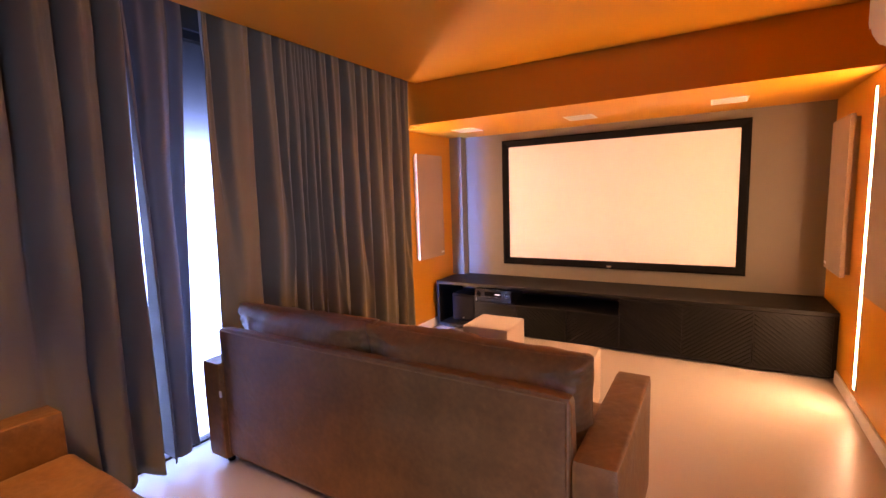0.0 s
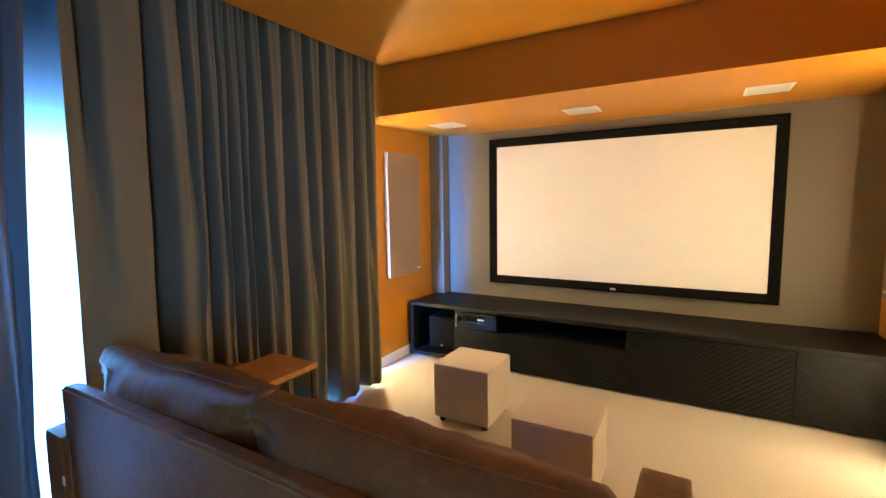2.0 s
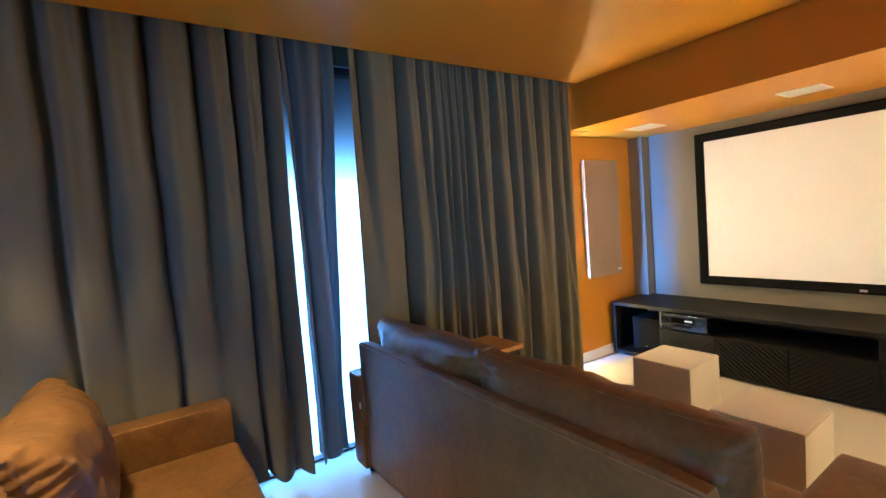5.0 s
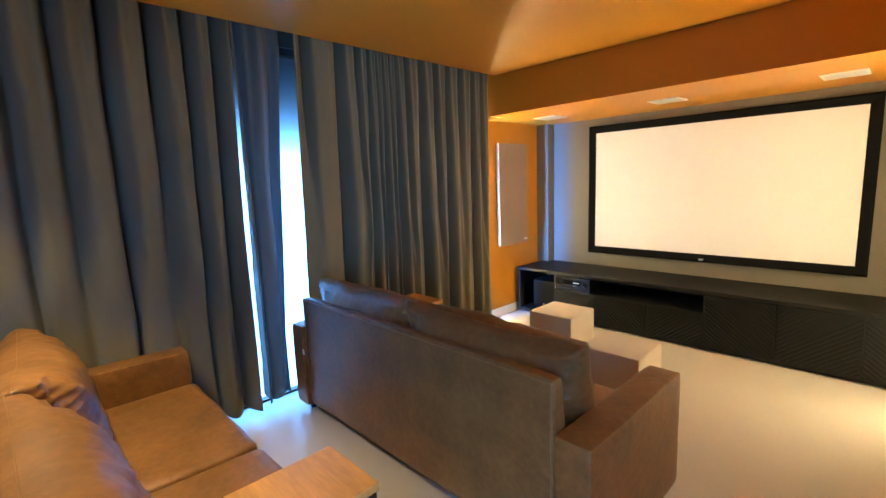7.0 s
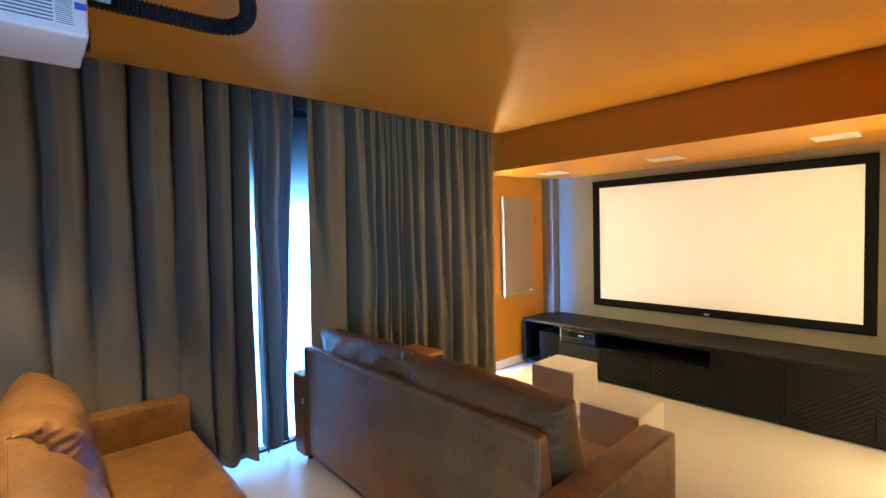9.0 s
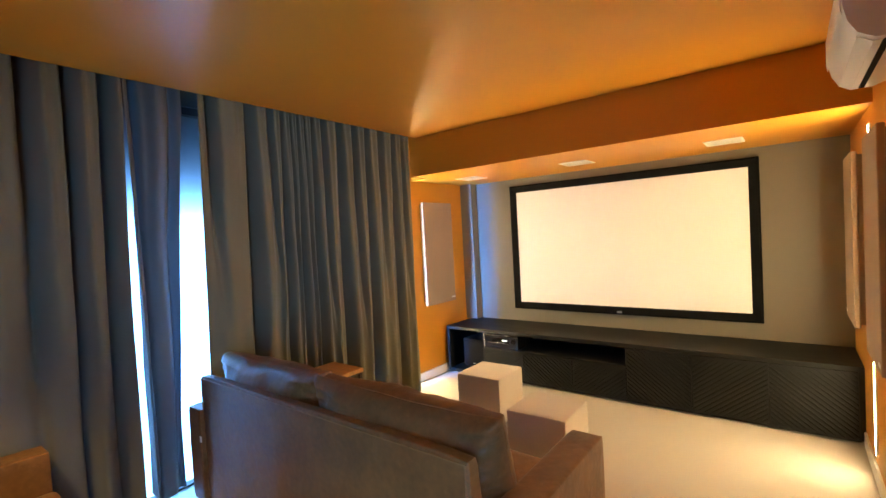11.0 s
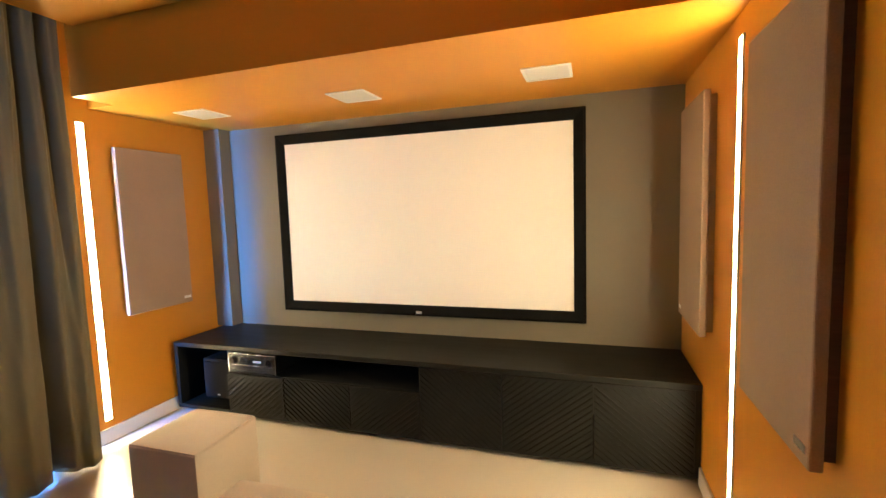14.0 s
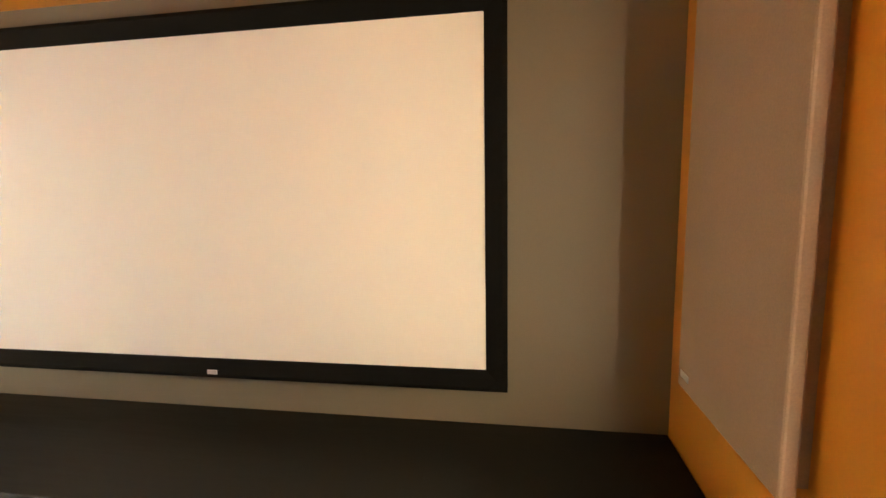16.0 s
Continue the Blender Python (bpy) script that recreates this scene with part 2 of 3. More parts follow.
# ---- mesh helpers ----
def box_bm(x0, x1, y0, y1, z0, z1, r=0.0, seg=2, bm=None):
    """A box between two corners with rounded edges."""
    out = bmesh.new()
    bmesh.ops.create_cube(out, size=1)
    for v in out.verts:
        v.co = Vector((x0 + (v.co.x + 0.5) * (x1 - x0), y0 + (v.co.y + 0.5) * (y1 - y0), z0 + (v.co.z + 0.5) * (z1 - z0)))
    if r > 0:
        bmesh.ops.bevel(out, geom=out.edges[:], offset=r, segments=seg, profile=0.5, affect="EDGES")
    if bm is None:
        return out
    me = bpy.data.meshes.new("tmp")
    out.to_mesh(me)
    out.free()
    bm.from_mesh(me)
    bpy.data.meshes.remove(me)
    return bm


def rod_bm(a, b, r, n=12, bm=None):
    bm = bm or bmesh.new()
    a, b = Vector(a), Vector(b)
    m = Matrix.Translation((a + b) / 2) @ (b - a).to_track_quat("Z", "Y").to_matrix().to_4x4()
    bmesh.ops.create_cone(bm, cap_ends=True, segments=n, radius1=r, radius2=r, depth=(b - a).length, matrix=m)
    return bm


def mesh_ob(name, bm, material, smooth=False, angle=40):
    me = bpy.data.meshes.new(name)
    bmesh.ops.recalc_face_normals(bm, faces=bm.faces[:])
    bm.to_mesh(me)
    bm.free()
    me.materials.append(material)
    if smooth:
        me.polygons.foreach_set("use_smooth", [True] * len(me.polygons))
        me.set_sharp_from_angle(angle=radians(angle))
    return new(name, me)


def part(name, bm, material, parent, label="", smooth=False, angle=40):
    ob = mesh_ob(name, bm, material, smooth, angle)
    ob.parent = parent
    if label:
        tagged(ob, label=label)
    return ob


def thing(name, at, label, category, group="", kind=""):
    ob = new(name)
    ob.matrix_world = at
    ob.empty_display_size = 0.1
    return tagged(ob, label=label, category=category, group=group, kind=kind)


def structure(name, bm, material, label, category):
    return tagged(mesh_ob(name, bm, material), label=label, category=category, kind="structure")


# ---- room ----
XL, XR, YB, YF, ZC = -2.20, 1.43, -1.60, 5.40, 2.58
EDGE = -1.885          # where the ceiling stops before the curtain pocket
BEAM_Y, BEAM_Z = 4.13, 2.205
POCKET, POCKET_Y = 2.74, 4.37          # height of the curtain pocket and where it ends over the light strip

structure("floor", box_bm(XL - 0.15, XR + 0.15, YB - 0.15, YF + 0.15, -0.12, 0.0), M_FLOOR, "cream polished floor with a soft sheen", "floor")
structure("ceiling", box_bm(EDGE, XR, YB, BEAM_Y - 0.016, ZC, ZC + 0.16), M_CEIL, "smooth orange painted satin ceiling", "ceiling")
structure("curtain_pocket", box_bm(XL, EDGE, YB, POCKET_Y, POCKET, POCKET + 0.05), M_CEIL, "orange painted curtain recess above the drapes", "ceiling recess")
structure("ceiling_slab", box_bm(EDGE, XR, BEAM_Y - 0.2, BEAM_Y, ZC + 0.161, ZC + 0.2), M_BLACKIN, "dark slab above the narrow ceiling joint", "ceiling")
drop = box_bm(-1.975, XR, BEAM_Y, YF, BEAM_Z, ZC + 0.16)
box_bm(XL, -1.975, POCKET_Y, YF, BEAM_Z, ZC + 0.16, bm=drop)
structure("bulkhead", drop, M_WALL, "orange painted lowered ceiling box over the screen", "bulkhead")
DY0, DY1, DZ = -0.50, 0.38, 2.10      # open doorway
wr = box_bm(XR, XR + 0.15, YB - 0.15, DY0, 0.0, 2.8)
box_bm(XR, XR + 0.15, DY1, YF + 0.15, 0.0, 2.8, bm=wr)
box_bm(XR, XR + 0.15, DY0, DY1, DZ, 2.8, bm=wr)
structure("wall_right", wr, M_WALL, "orange painted side wall", "wall")
structure("wall_north", box_bm(XL, XR, YF, YF + 0.15, 0.0, 2.8), M_GREY, "taupe grey painted wall behind the screen", "wall")
structure("wall_south", box_bm(XL, XR, YB - 0.15, YB, 0.0, 2.8), M_WALL, "orange painted rear wall", "wall")
WY0, WY1, WZ = -0.90, 4.09, 2.57
wl = box_bm(XL - 0.15, XL, YB - 0.15, WY0, 0.0, 2.8)
box_bm(XL - 0.15, XL, WY1, YF + 0.15, 0.0, 2.8, bm=wl)
box_bm(XL - 0.15, XL, WY0, WY1, WZ, 2.8, bm=wl)
structure("wall_left", wl, M_WALL, "orange painted wall with a wide glass door opening", "wall")
structure("shutter_box", box_bm(XL + 0.001, XL + 0.03, WY0, WY1, WZ, POCKET - 0.002), M_SHUTTER, "dark grey shutter box over the glass door", "shutter box")
# white strip put on the orange wall where leaking light makes it bright
structure("trim", box_bm(XL, XL + 0.012, WY1 + 0.002, BEAM_Y - 0.002, 0.10, POCKET - 0.002), M_WHITE, "white strip added beside the glass door for the bright light there", "trim")
structure("pillar", box_bm(XL, -2.04, 5.285, YF, 0.548, BEAM_Z), M_GREY, "narrow taupe painted corner pillar", "pillar")
structure("ground", box_bm(-400, 400, -400, 400, -0.3, -0.14), M_GROUND, "pale paving outside the glass door", "ground")

bb = box_bm(XR - 0.014, XR, DY1 + 0.02, 4.80, 0.0, 0.10, 0.003, 1)
structure("baseboard_right", bb, M_WHITE, "white painted baseboard", "baseboard")
structure("baseboard_left", box_bm(XL, XL + 0.014, WY1 + 0.002, YF, 0.0, 0.099, 0.003, 1), M_WHITE, "white painted baseboard", "baseboard")
structure("baseboard_south", box_bm(XL + 0.02, XR - 0.02, YB, YB + 0.014, 0.0, 0.10, 0.003, 1), M_WHITE, "white painted baseboard", "baseboard")

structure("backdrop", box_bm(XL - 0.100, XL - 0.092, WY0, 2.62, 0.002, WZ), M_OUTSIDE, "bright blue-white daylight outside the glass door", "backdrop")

# sliding glass door behind the curtains
win = tagged(new("window_1"), label="dark aluminium sliding glass door behind curtains", category="window", kind="structure")
win.location = (XL - 0.022, 0, 0)
fr = box_bm(-0.03, 0.03, WY0, WY1, 0.0, 0.014)
box_bm(-0.03, 0.03, WY0, WY1, WZ - 0.05, WZ, bm=fr)
for y in (WY0, WY1 - 0.05):
    box_bm(-0.03, 0.03, y, y + 0.05, 0.014, WZ - 0.05, bm=fr)
part("window_frame", fr, M_DARKALU, win)
W3 = (WY1 - WY0 - 0.1) / 3
for i in range(3):
    y0 = WY0 + 0.05 + i * W3
    sash = box_bm(-0.018, 0.018, y0, y0 + 0.045, 0.014, WZ - 0.05)
    box_bm(-0.018, 0.018, y0 + W3 - 0.045, y0 + W3, 0.014, WZ - 0.05, bm=sash)
    sash = part("sash", sash, M_DARKALU, win)
    pane = part("pane", box_bm(-0.004, 0.004, y0 + 0.045, y0 + W3 - 0.045, 0.014, WZ - 0.05), M_GLASS, sash)
    pane.visible_shadow = False


# ---- curtains ----
def curtain(y0, y1, seed, hem0, hem1, label, pleats=6.2, deep=1.0, dense=(), fall=1.1, start=2.32, bend=0.7, hem=0.022, merge=1.0, cloth=None, uneven=1.0):
    """A full-height drape hung between y0 and y1 at the top; hem0 and hem1 are where its two borders end at the hem."""
    rng = random.Random(seed)
    n, rows = max(60, int((y1 - y0) * 210)), 48
    top = 2.70
    phase, acc = [], rng.uniform(0, 6)
    wob = [rng.uniform(0, 6.28) for _ in range(6)]
    for i in range(n + 1):
        y = y0 + (y1 - y0) * i / n
        f = pleats * (1 + uneven * (0.42 * math.sin(3.3 * y + wob[0]) + 0.38 * math.sin(7.9 * y + wob[1])))
        for c, w, k in dense:
            f += pleats * k * math.exp(-(((y - c) / w) ** 2))
        acc += 2 * math.pi * f * (y1 - y0) / n
        phase.append(acc)
    bm = bmesh.new()
    grid = []
    for j in range(rows + 1):
        z = top + (hem - top) * j / rows
        d = 1 - (z - hem) / (top - hem)
        line = []
        for i in range(n + 1):
            u = i / n
            y = y0 + (y1 - y0) * u
            p = phase[i]
            lean = 0.5 * noise.noise((y * 2.2, z * 0.8, seed + 2)) * d
            fine = math.sin(2 * p + lean)                                   # pinched pleats under the heading
            q = math.sin(0.5 * p + wob[2] + 0.7 * lean)                     # broad hanging folds with narrow creases
            alt = math.cos(0.25 * p + 0.5 * wob[2] + 0.35 * lean) ** 2              # every second crease dies out on the way down
            keep = alt + (1 - alt) * min(1.0, max(0.0, 1 - merge * (1.7 * d - 0.25 + 0.5 * noise.noise((y * 4, 0.0, seed + 40)))))
            crease = 1 - 2.7 * keep * math.exp(-((q / (0.36 + 0.22 * merge * d)) ** 2))
            swell = math.sin(p + wob[5] + lean) * (1 - 0.65 * merge * d)
            amp = deep * (0.070 + 0.010 * math.sin(1.7 * y + wob[3]) + 0.012 * d) * (1 + 0.55 * noise.noise((y * 2.3, 0.4 * d, seed + 20)))
            head = max(0.0, 1 - d * 1.6)
            x = -2.010 - 0.035 * d + amp * (0.75 * crease + 0.45 * swell * (1 - 0.4 * head)) + 0.020 * deep * head * fine
            x += 0.014 * d * noise.noise((y * 9, z * 1.2, seed))
            for back, a, b in ((-2.060, 0.25, 1.25), (-1.955, 1.86, 2.74)):      # pressed back by the sofas
                k = min(1, max(0, (1.25 - z) / 0.5)) * min(1, max(0, (y - a + 0.25) / 0.25, 0)) * min(1, max(0, (b + 0.25 - y) / 0.25))
                k = k * k * (3 - 2 * k)
                if x > back - 0.05:
                    x += k * (back - 0.05 + 0.05 * math.tanh((x - back + 0.05) / 0.10) - x)
            shift = 0.030 * d * math.sin(p * 0.5 + wob[4]) + 0.012 * noise.noise((y * 3, z * 1.7, seed + 5))
            draw = min(1.0, max(0.0, (start - z) / fall)) ** bend
            y += shift * min(1, u * 9, (1 - u) * 9) + (hem0 - y0) * draw * math.exp(-(u * (y1 - y0)) / 0.16) + (hem1 - y1) * draw * math.exp(-((1 - u) * (y1 - y0)) / 0.22)
            line.append(bm.verts.new((x, y, z)))
        grid.append(line)
    for a, b in zip(grid, grid[1:]):
        for i in range(n):
            bm.faces.new((a[i], a[i + 1], b[i + 1], b[i]))
    ob = mesh_ob("curtain", bm, cloth or M_CURTAIN, True, 180)
    ob.data.materials.append(cloth or M_LINING)
    if ob.data.polygons[0].normal.x < 0:
        ob.data.flip_normals()
    s = ob.modifiers.new("thickness", "SOLIDIFY")
    s.thickness, s.offset, s.material_offset, s.material_offset_rim = 0.003, -1, 1, 0
    return tagged(ob, label=label, category="curtain", group="floor-length curtains")


curtain(-1.30, 1.625, 3, -1.30, 1.600, "taupe curtain hanging in deep floor-length folds", 4.6, 1.15, hem=0.075, merge=0.45, cloth=M_CURTAIN_BACKLIT, uneven=0.5)
curtain(1.645, 1.980, 8, 1.705, 1.850, "narrow curtain, greyed and made translucent to look daylit, beside a daylight gap", 5.0, 0.85, (), 1.9, 2.45, 0.8, 0.085, 0.3, M_CURTAIN_DAYLIT)
curtain(2.048, 4.075, 5, 2.040, 4.105, "taupe blackout curtain gathered in uneven floor-length folds", 6.0, 1.42, ((2.86, 0.16, 1.0), (3.95, 0.16, 1.3)))
track = thing("curtain_track", pose(0, 0, 0), "white aluminium curtain track in the ceiling recess", "curtain track")
part("rail", box_bm(-2.035, -1.995, -1.4, 4.12, 2.70, POCKET), M_ALU, track)


# ---- sofas ----
def cushion_shape(w, d, h, seed, puff=0.70, crease=0.012):
    """The surface of a filled cushion, w wide, d thick, h high, as a map of the cube from -1 to 1: puckered along its seam."""
    def at(u, t, s):
        m = min(1.0, (abs(u) ** 5 + abs(s) ** 5) ** 0.2)
        rim = (1 - 0.105 * t * t) * (1 + 0.035 * abs(u * s) ** 3)
        x, z = u * w / 2 * rim, s * h / 2 * rim
        y = t * d / 2 * (1 - puff * m**4) ** 0.5 * (1 - 0.34 * abs(u * s) ** 2.5)
        run = (z / h if abs(u) * w > abs(s) * w - 0.1 and abs(u) > abs(s) else x / w) * (15 if abs(u) > abs(s) else 26)
        pucker = (0.5 + 0.5 * math.sin(6.28 * run + 4 * noise.noise((x * 5, z * 5, seed + 4)))) ** 2.2
        edge = max(0.0, (m - 0.62) / 0.38)
        c = noise.noise((x * 5, z * 7, seed)) + 0.6 * noise.noise((x * 13, z * 15 + y * 6, seed + 3))
        ridge = 1 - abs(noise.noise((x * 6 + z * 5, z * 3 - x * 4, seed + 9))) * 2
        deep = 0.55 + 0.9 * max(0.0, noise.noise((x * 3.1, z * 3.1, seed + 30)) + 0.25)
        y += math.copysign(1, t) * abs(t) * crease * (c + 1.1 * max(0, ridge - 0.62) * 2 - 2.1 * deep * edge * (1 - 0.5 * edge) * pucker * (1.0 if abs(u) > abs(s) else 0.35))
        z += 0.014 * noise.noise((x * 4, y * 6, seed + 1)) * abs(s) - 0.012 * (1 - u * u) * max(0, s)
        x += 0.010 * noise.noise((z * 9, y * 6, seed + 2)) * abs(u)
        return Vector((x, y, z))
    return at


def cushion_bm(shape, n=44):
    bm = bmesh.new()
    bmesh.ops.create_cube(bm, size=2)
    bmesh.ops.subdivide_edges(bm, edges=bm.edges[:], cuts=n, use_grid_fill=True)
    for v in bm.verts:
        v.co = shape(*v.co)
    return bm


def welt_bm(shape, m, r=0.0022, n=30):
    """The piping sewn round the seam of a cushion."""
    side = [-1 + 2 * i / n for i in range(n)]
    loop = [(k, -1) for k in side] + [(1, k) for k in side] + [(-k, 1) for k in side] + [(-1, -k) for k in side]
    line = [m @ shape(u, 0.0, s) for u, s in loop]
    bm, rings = bmesh.new(), []
    for i, p in enumerate(line):
        along = (line[(i + 1) % len(line)] - line[i - 1]).normalized()
        a = along.orthogonal().normalized() if not rings else (side_dir - along * side_dir.dot(along)).normalized()
        side_dir, b = a, along.cross(a)
        rings.append([bm.verts.new(p + r * (math.cos(k * math.pi / 3) * a + math.sin(k * math.pi / 3) * b)) for k in range(6)])
    for p, q in zip(rings, rings[1:]):
        for k in range(6):
            bm.faces.new((p[k], p[(k + 1) % 6], q[(k + 1) % 6], q[k]))
    return bm


def moved(bm, m):
    bmesh.ops.transform(bm, matrix=m, verts=bm.verts[:])
    return bm


def slab_bm(x0, x1, y0, y1, z0, z1, r, seed, sag=0.004, cuts=9):
    """An upholstered block: rounded edges, slightly uneven faces."""
    bm = bmesh.new()
    bmesh.ops.create_cube(bm, size=2)
    bmesh.ops.subdivide_edges(bm, edges=bm.edges[:], cuts=cuts, use_grid_fill=True)
    hx, hy, hz = (x1 - x0) / 2, (y1 - y0) / 2, (z1 - z0) / 2
    for v in bm.verts:
        p = Vector((math.copysign(abs(v.co.x) ** 0.6, v.co.x) * hx, math.copysign(abs(v.co.y) ** 0.6, v.co.y) * hy, math.copysign(abs(v.co.z) ** 0.6, v.co.z) * hz))
        inner = Vector((max(-hx + r, min(hx - r, p.x)), max(-hy + r, min(hy - r, p.y)), max(-hz + r, min(hz - r, p.z))))
        off = p - inner
        if off.length > 1e-6:
            p = inner + off.normalized() * r
        k = noise.noise_vector((p.x * 4 + seed, p.y * 4, p.z * 4))
        v.co = p + k * sag + Vector(((x0 + x1) / 2, (y0 + y1) / 2, (z0 + z1) / 2))
    return bm


def seam_bm(points, r=0.004):
    bm = bmesh.new()
    for a, b in zip(points, points[1:]):
        rod_bm(a, b, r, 6, bm)
    return bm


def sofa(at, label, seed, fwd=0.240, thick=0.34, high=0.675):
    """Two-seat leather sofa, 2.285 m long, 0.86 deep; its back rest stands on y = 0 and it faces +y."""
    s = thing("sofa", at, label, "sofa", "matching leather sofas")
    w, a, d = 0.9825, 0.16, 0.86          # half of the seat's width, arm's width, depth
    part("base", slab_bm(-w, w, 0.10, d - 0.03, 0.07, 0.27, 0.02, seed), M_LEATHER, s, smooth=True)
    back = slab_bm(-w + 0.002, w - 0.002, 0.0, 0.13, 0.075, 0.838, 0.022, seed + 1, 0.003, 14)
    for v in back.verts:        # the rest tapers towards its top
        v.co.y *= 1 - 0.55 * max(0.0, (v.co.z - 0.3) / 0.54)
    back = part("backrest", back, M_LEATHER, s, smooth=True)
    part("piping", seam_bm([(-w + 0.015, -0.001, 0.10), (-w + 0.015, -0.001, 0.822), (w - 0.015, -0.001, 0.822), (w - 0.015, -0.001, 0.10)], 0.0045), M_LEATHER, back)
    for sx in (-1, 1):
        x0, x1 = sorted((sx * w, sx * (w + a)))
        arm = part("armrest", slab_bm(x0, x1, -0.02, d, 0.055, 0.632, 0.018, seed + 3 + sx, 0.003), M_LEATHER, s, smooth=True)
        e = 0.012
        for x in (x0 + e, x1 - e):
            part("piping", seam_bm([(x, -0.012, 0.09), (x, -0.010, 0.624), (x, d - 0.008, 0.624), (x, d - 0.006, 0.09)], 0.004), M_LEATHER, arm)
        part("seat_cushion", slab_bm(min(0, sx * w) + 0.006, max(0, sx * w) - 0.006, 0.13, d + 0.01, 0.27, 0.445, 0.035, seed + 5 + sx, 0.007, 14), M_LEATHER, s, smooth=True)
        tilt = pose(sx * w * 0.5, fwd, high, 15 + sx * 2, sx * 1.2, sx * 1.5)
        shape = cushion_shape(w * 1.03, thick, 0.53, seed + 7 + sx * 2)
        cush = part("back_cushion", moved(cushion_bm(shape), tilt), M_LEATHER, s, "plump creased leather back cushion", True, 180)
        part("piping", welt_bm(shape, tilt), M_LEATHER, cush, smooth=True, angle=180)
        for y in (0.06, d - 0.08):
            part("foot", rod_bm((sx * (w + a / 2), y, 0), (sx * (w + a / 2), y, 0.075), 0.022), M_BLACK, s)
    part("care_tag", box_bm(-w - 0.004, -w + 0.012, -0.026, -0.021, 0.44, 0.475), M_WHITE, s, "small white sewn-in tag")
    return s


sofa(pose(-0.7925, 1.88, 0), "brown worn leather sofa seen from behind, facing the screen", 11)
sofa(pose(-0.905, 0.335, 0), "brown worn leather sofa behind the other sofa", 37, 0.19, 0.34, 0.69)


# ---- side tables ----
def side_table(at, label, w, d):
    """C-shaped table: an oak slab on a flat steel frame that reaches over a seat."""
    t = thing("side_table", at, label, "side table", "oak C-shaped side tables")
    h = 0.68
    part("tabletop", box_bm(-w / 2, w / 2, -d / 2, d / 2, h - 0.03, h, 0.006, 2), M_TABLE, t)
    for sx in (-1, 1):
        x = sx * (w / 2 - 0.02)
        part("leg", box_bm(x - 0.008, x + 0.008, d / 2 - 0.030, d / 2 - 0.006, 0.0, h - 0.03), M_METAL, t)
    part("rail", box_bm(-w / 2 + 0.012, w / 2 - 0.012, -d / 2 + 0.01, d / 2 - 0.006, h - 0.042, h - 0.0305), M_METAL, t)
    part("base", box_bm(-w / 2 + 0.012, w / 2 - 0.012, -d / 2 + 0.03, d / 2 - 0.032, 0.0, 0.012), M_METAL, t)
    return t


side_table(pose(-1.575, 2.69, 0), "honey oak side table on a thin dark metal frame", 0.34, 0.31)
side_table(pose(-0.155, 1.045, 0), "honey oak side table pulled up to the rear sofa", 0.29, 0.36)


# ---- ottomans ----
def ottoman(at, label, seed):
    o = thing("ottoman", at, label, "ottoman", "cube ottomans")
    h = 0.206
    body = part("body", slab_bm(-h, h, -h, h, 0.035, 0.418, 0.016, seed, 0.002), M_OTTO, o, smooth=True)
    for z in (0.404,):
        part("seam", seam_bm([(-h, -h + 0.01, z), (-h, h - 0.01, z)], 0.0025), M_OTTO, body)
        part("seam", seam_bm([(-h + 0.01, -h, z), (h - 0.01, -h, z)], 0.0025), M_OTTO, body)
        part("seam", seam_bm([(h, -h + 0.01, z), (h, h - 0.01, z)], 0.0025), M_OTTO, body)
    for sx in (-1, 1):
        for sy in (-1, 1):
            part("foot", rod_bm((sx * 0.16, sy * 0.16, 0), (sx * 0.16, sy * 0.16, 0.037), 0.02), M_BLACK, o, "black plastic foot")
    return o


ottoman(pose(-1.036, 3.945, 0, 0, 0, 1), "beige fabric cube ottoman on short black feet", 2)
ottoman(pose(-0.275, 3.455, 0, 0, 0, 1.5), "beige fabric cube ottoman nearer the sofa", 6)


# ---- media cabinet ----
def clip_poly(poly, inside, cut):
    out = []
    for p, q in zip(poly, poly[1:] + poly[:1]):
        if inside(p):
            out.append(p)
        if inside(p) != inside(q):
            out.append(cut(p, q))
    return out


def strip_poly(w, h, c, half, lean):
    """The part of a slanting strip that lies inside a w by h rectangle."""
    k = lean
    poly = [(-3.0, c - half - 3 * k), (-3.0, c + half - 3 * k), (3.0, c + half + 3 * k), (3.0, c - half + 3 * k)]
    for axis, lim, sign in ((0, 0.004, 1), (0, w - 0.004, -1), (1, 0.004, 1), (1, h - 0.004, -1)):
        def inside(p, axis=axis, lim=lim, sign=sign):
            return sign * (p[axis] - lim) >= 0

        def cut(p, q, axis=axis, lim=lim):
            f = (lim - p[axis]) / (q[axis] - p[axis])
            return (p[0] + f * (q[0] - p[0]), p[1] + f * (q[1] - p[1]))
        poly = clip_poly(poly, inside, cut) if poly else poly
    return poly


CX0, CX1, CY0, CY1, CZ0, CZ1 = -2.15, 1.427, 4.80, 5.398, 0.03, 0.546
cab = thing("media_cabinet", pose(0, 0, 0), "long black stained oak media cabinet with diagonal grooved doors", "cabinet")
part("top", box_bm(CX0, CX1, CY0 - 0.004, CY1, CZ1 - 0.034, CZ1, 0.003, 1), M_BLACKWOOD, cab)
part("bottom", box_bm(CX0, CX1, CY0 + 0.002, CY1, CZ0, CZ0 + 0.03, 0.002, 1), M_BLACKWOOD, cab)
part("side_panel", box_bm(CX0, CX0 + 0.032, CY0, CY1, CZ0 + 0.03, CZ1 - 0.034), M_BLACKWOOD, cab)
part("side_panel", box_bm(CX1 - 0.03, CX1, CY0 + 0.004, CY1, CZ0 + 0.03, CZ1 - 0.034), M_BLACKWOOD, cab)
